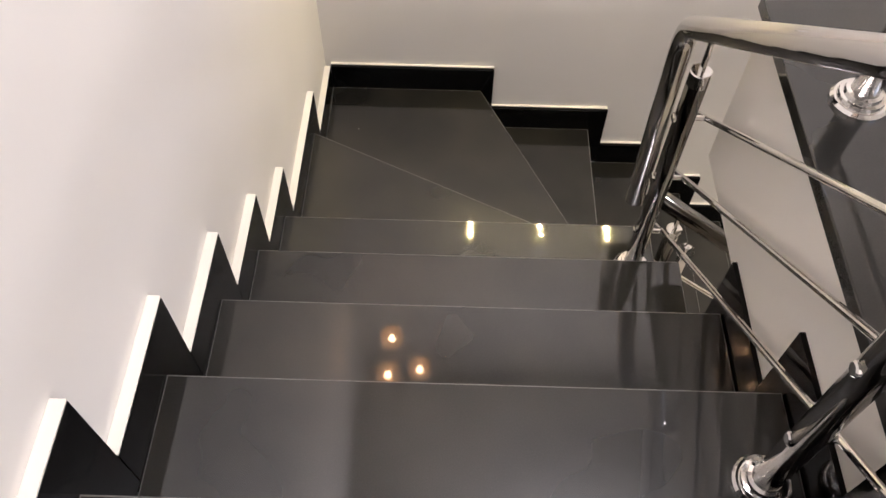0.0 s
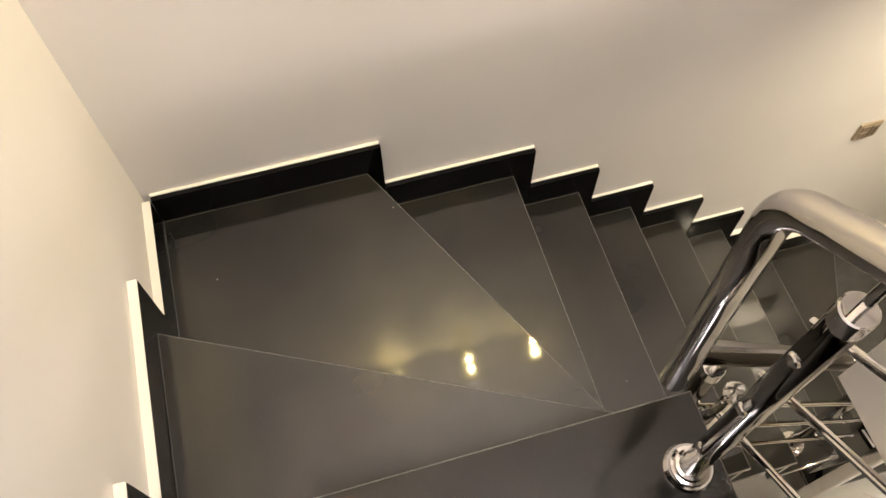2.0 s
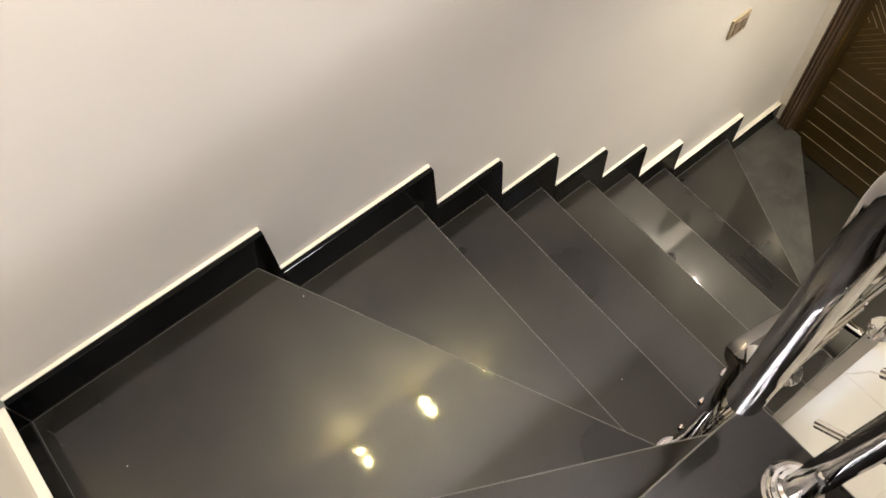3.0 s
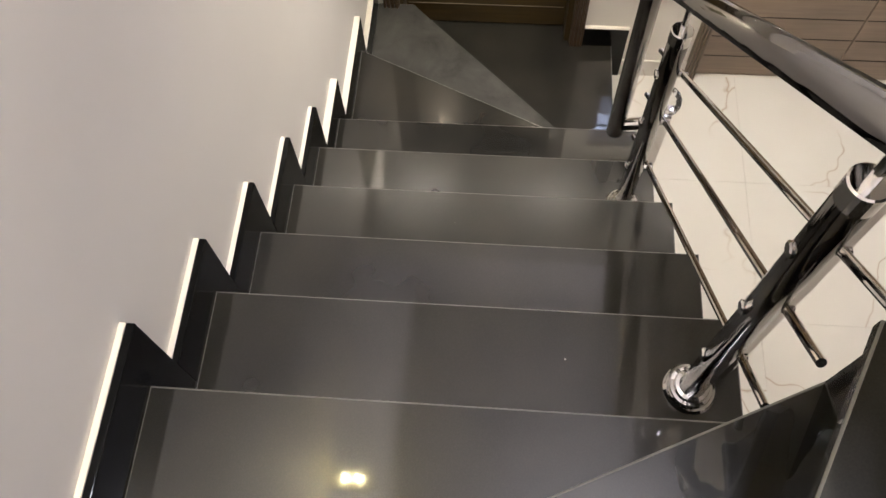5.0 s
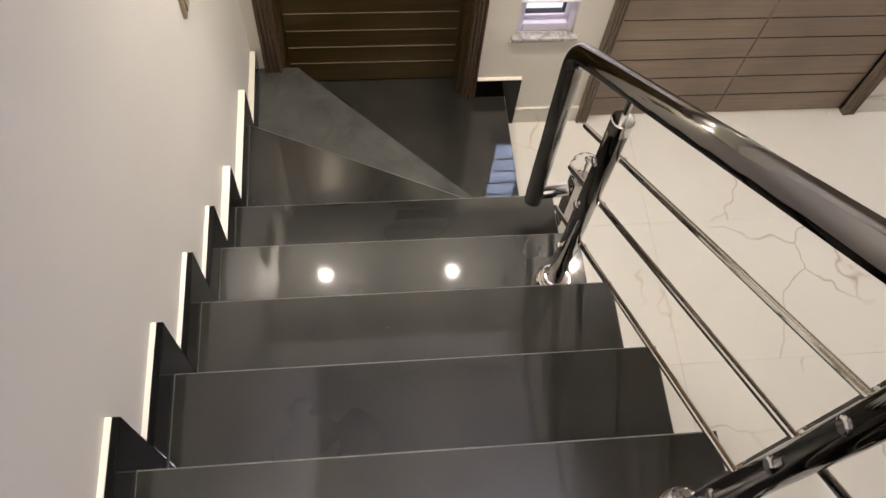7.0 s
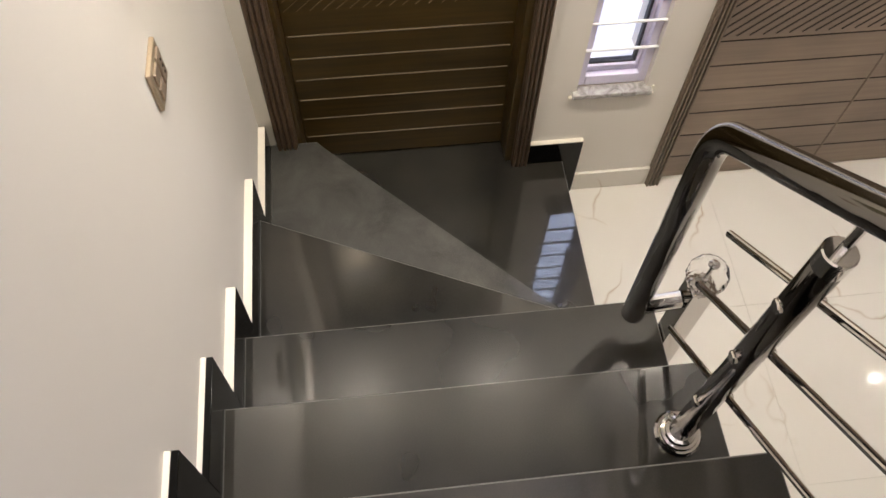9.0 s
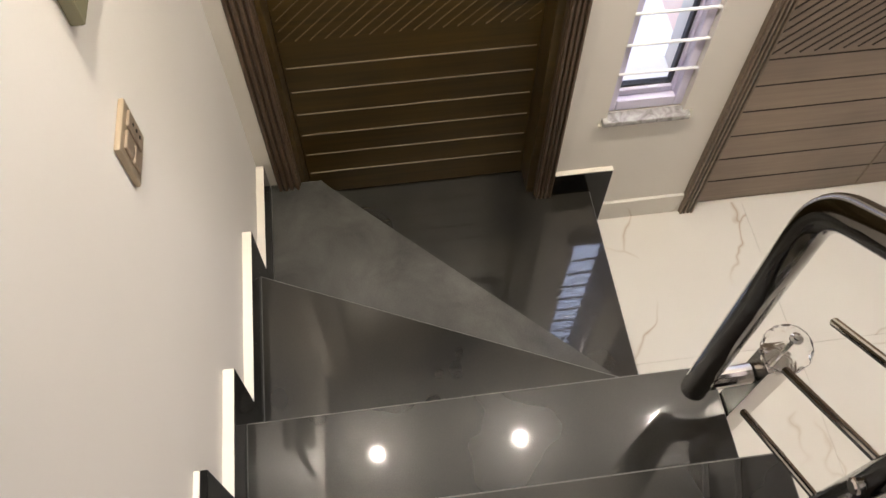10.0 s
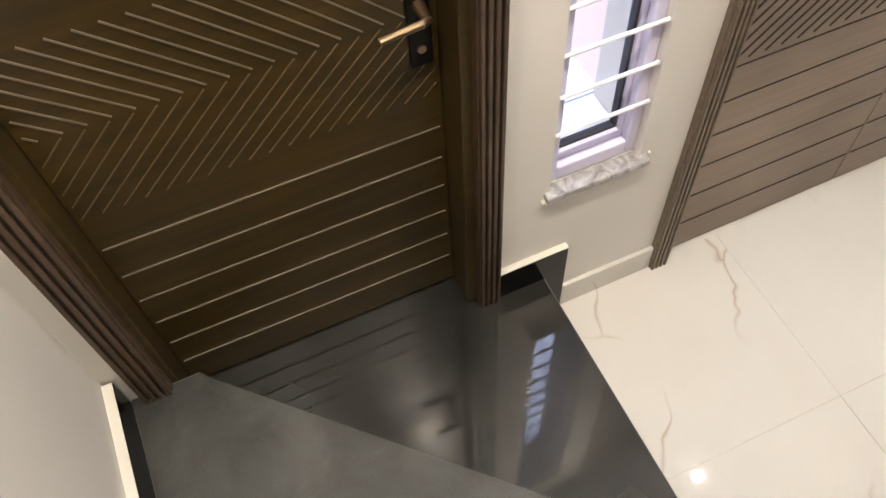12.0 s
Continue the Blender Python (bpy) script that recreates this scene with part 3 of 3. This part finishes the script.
    part("window_sill", box((WALL_C - 0.02, ya - 0.018, za - 0.015), (WALL_C + 0.0195, yb + 0.014, za + 0.005), 0.004), SILL, w, "grey marble window sill")
    part("window_sill", box((fx + 0.061, ya + 0.001, za - 0.012), (WALL_C + 0.2, yb - 0.001, za + 0.012), 0.002), BARWHITE, w)
    part("sill_filler", box((WALL_C - 0.012, ya - 0.026, za - 0.02), (WALL_C - 0.0005, yb + 0.022, za - 0.0145), 0.0015), CREAM, w)
    part("sill_filler", box((WALL_C - 0.006, ya - 0.025, za - 0.0145), (WALL_C - 0.0005, ya - 0.0185, za + 0.01), 0.0015), CREAM, w)
    # outside the window; yard surfaces glow in place of daylight
    tagged(obj("backdrop_yard", box((4.6, -2.6, -0.05), (4.7, 0.6, 3.0)), FARM), "outdoor wall seen through the window, glowing in place of daylight", "backdrop", kind="structure")
    tagged(obj("backdrop_sky", box((4.72, -2.6, 3.0), (4.75, 1.5, 11.0)), SKYM), "bright hazy sky above the yard wall", "backdrop", kind="structure")
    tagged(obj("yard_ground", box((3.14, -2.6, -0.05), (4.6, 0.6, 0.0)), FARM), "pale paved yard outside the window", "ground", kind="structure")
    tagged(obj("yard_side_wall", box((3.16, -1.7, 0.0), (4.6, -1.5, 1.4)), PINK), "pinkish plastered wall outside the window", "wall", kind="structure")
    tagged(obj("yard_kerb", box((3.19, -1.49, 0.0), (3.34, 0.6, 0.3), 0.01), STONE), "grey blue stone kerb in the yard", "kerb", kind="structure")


# ---- hall floor and small things ----
def hall():
    fl = empty("floor", "polished white marble tiles with brown veins", "floor", kind="structure")
    part("floor_bed", box((-0.022, -6, -0.12), (6.0, 0.022, -0.0025)), GROUT, fl)
    xs = [0.0, 0.61, 1.213, 1.815, 2.415, WALL_C, 3.6, 4.8, 6.0]
    ys = [0.0, -0.315, -1.515, -2.715, -3.915, -5.115, -6.0]
    for xa, xb in zip(xs, xs[1:]):
        for yb, ya in zip(ys, ys[1:]):
            if xa >= WALL_C and yb > -2.6:
                continue
            part("tile", box((xa + 0.0005, ya + 0.0005, -0.012), (xb - 0.0005, yb - 0.0005, 0.0), 0.0004), MARBLE, fl)
    bb = empty("baseboard", "cream marble baseboard along the door wall", "baseboard", kind="structure")
    part("board", box((WALL_C - 0.012, -1.29, 0.0), (WALL_C, -1.0145, 0.095), 0.002), MARBLE, bb)
    part("board", box((WALL_C - 0.012, -2.8, 0.0), (WALL_C, -2.56, 0.1), 0.002), MARBLE, bb)

    sw = empty("light_switch", "square bronze coloured switch plate on the wall", "light switch")
    part("plate", box((2.256, 0.013, 1.376), (2.343, 0.022, 1.462), 0.003), PLATE, sw)
    for xa, za, zb in ((2.268, 1.388, 1.416), (2.268, 1.422, 1.45)):
        part("rocker", box((xa, 0.009, za), (xa + 0.03, 0.0135, zb), 0.002), KEYM, sw)
    part("socket", box((2.305, 0.0095, 1.389), (2.333, 0.0135, 1.449), 0.002), KEYM, sw)
    for za in (1.405, 1.419, 1.433):
        part("socket_hole", tube([(2.319, 0.0085, za), (2.319, 0.012, za)], 0.0028, 10), BLACKMETAL, sw)

    wp = empty("wall_panel", "flat olive grey wall panel above the light switch", "wall panel")
    part("panel", box((2.318, 0.004, 1.612), (2.545, 0.022, 1.94), 0.003), OLIVE, wp)
    part("latch", box((2.4, 0.0, 1.652), (2.422, 0.0045, 1.667), 0.002), PLATE, wp, "small brown latch")

    for p in SPOTS:
        dl = empty("downlight", "small round white recessed ceiling spotlight", "downlight", "recessed spotlights")
        part("ring", lathe([(0.055, 0.0), (0.055, -0.005), (0.043, -0.007), (0.04, 0.0)], p, 24), BARWHITE, dl)
    for p in SCONCES:
        sc = empty("wall_light", "small white wall light with two downward lenses", "wall light", "row of wall lights")
        part("body", box((p[0] - 0.032, p[1] - 0.1, p[2]), (p[0] + 0.032, 0.0215, p[2] + 0.07), 0.006), BARWHITE, sc)
        for dy in (0.0, -0.05):
            part("lens_ring", lathe([(0.02, 0.0), (0.02, -0.004), (0.014, -0.005), (0.013, 0.0)], (p[0], p[1] + dy, p[2]), 20), BLACKMETAL, sc)
    pd = empty("pendant_light", "three glass pendant bulbs hanging on dark cords", "pendant light")
    for p in BULBS:
        shade = part("shade", lathe([(0.012, 0.07), (0.03, 0.06), (0.05, 0.02), (0.05, -0.03), (0.035, -0.06)], p, 20), SHADE, pd, "clear ribbed glass shade")
        shade.visible_shadow = False
        part("cord", tube([(p[0], p[1], p[2] + 0.07), (p[0], p[1], TOP)], 0.003, 8), BLACKMETAL, pd)
    # boards of the added fill lamps, out of view
    for p in FILL_PANELS:
        tagged(obj("fill_panel", box((p[0] - 0.28, p[1] - 0.28, TOP - 0.02), (p[0] + 0.28, p[1] + 0.28, TOP - 0.001), 0.004), BARWHITE), "square white panel added for an unseen fill lamp", "ceiling light", "ceiling panels")


shell()
stairs()
skirting()
railings()
doors()
hall()
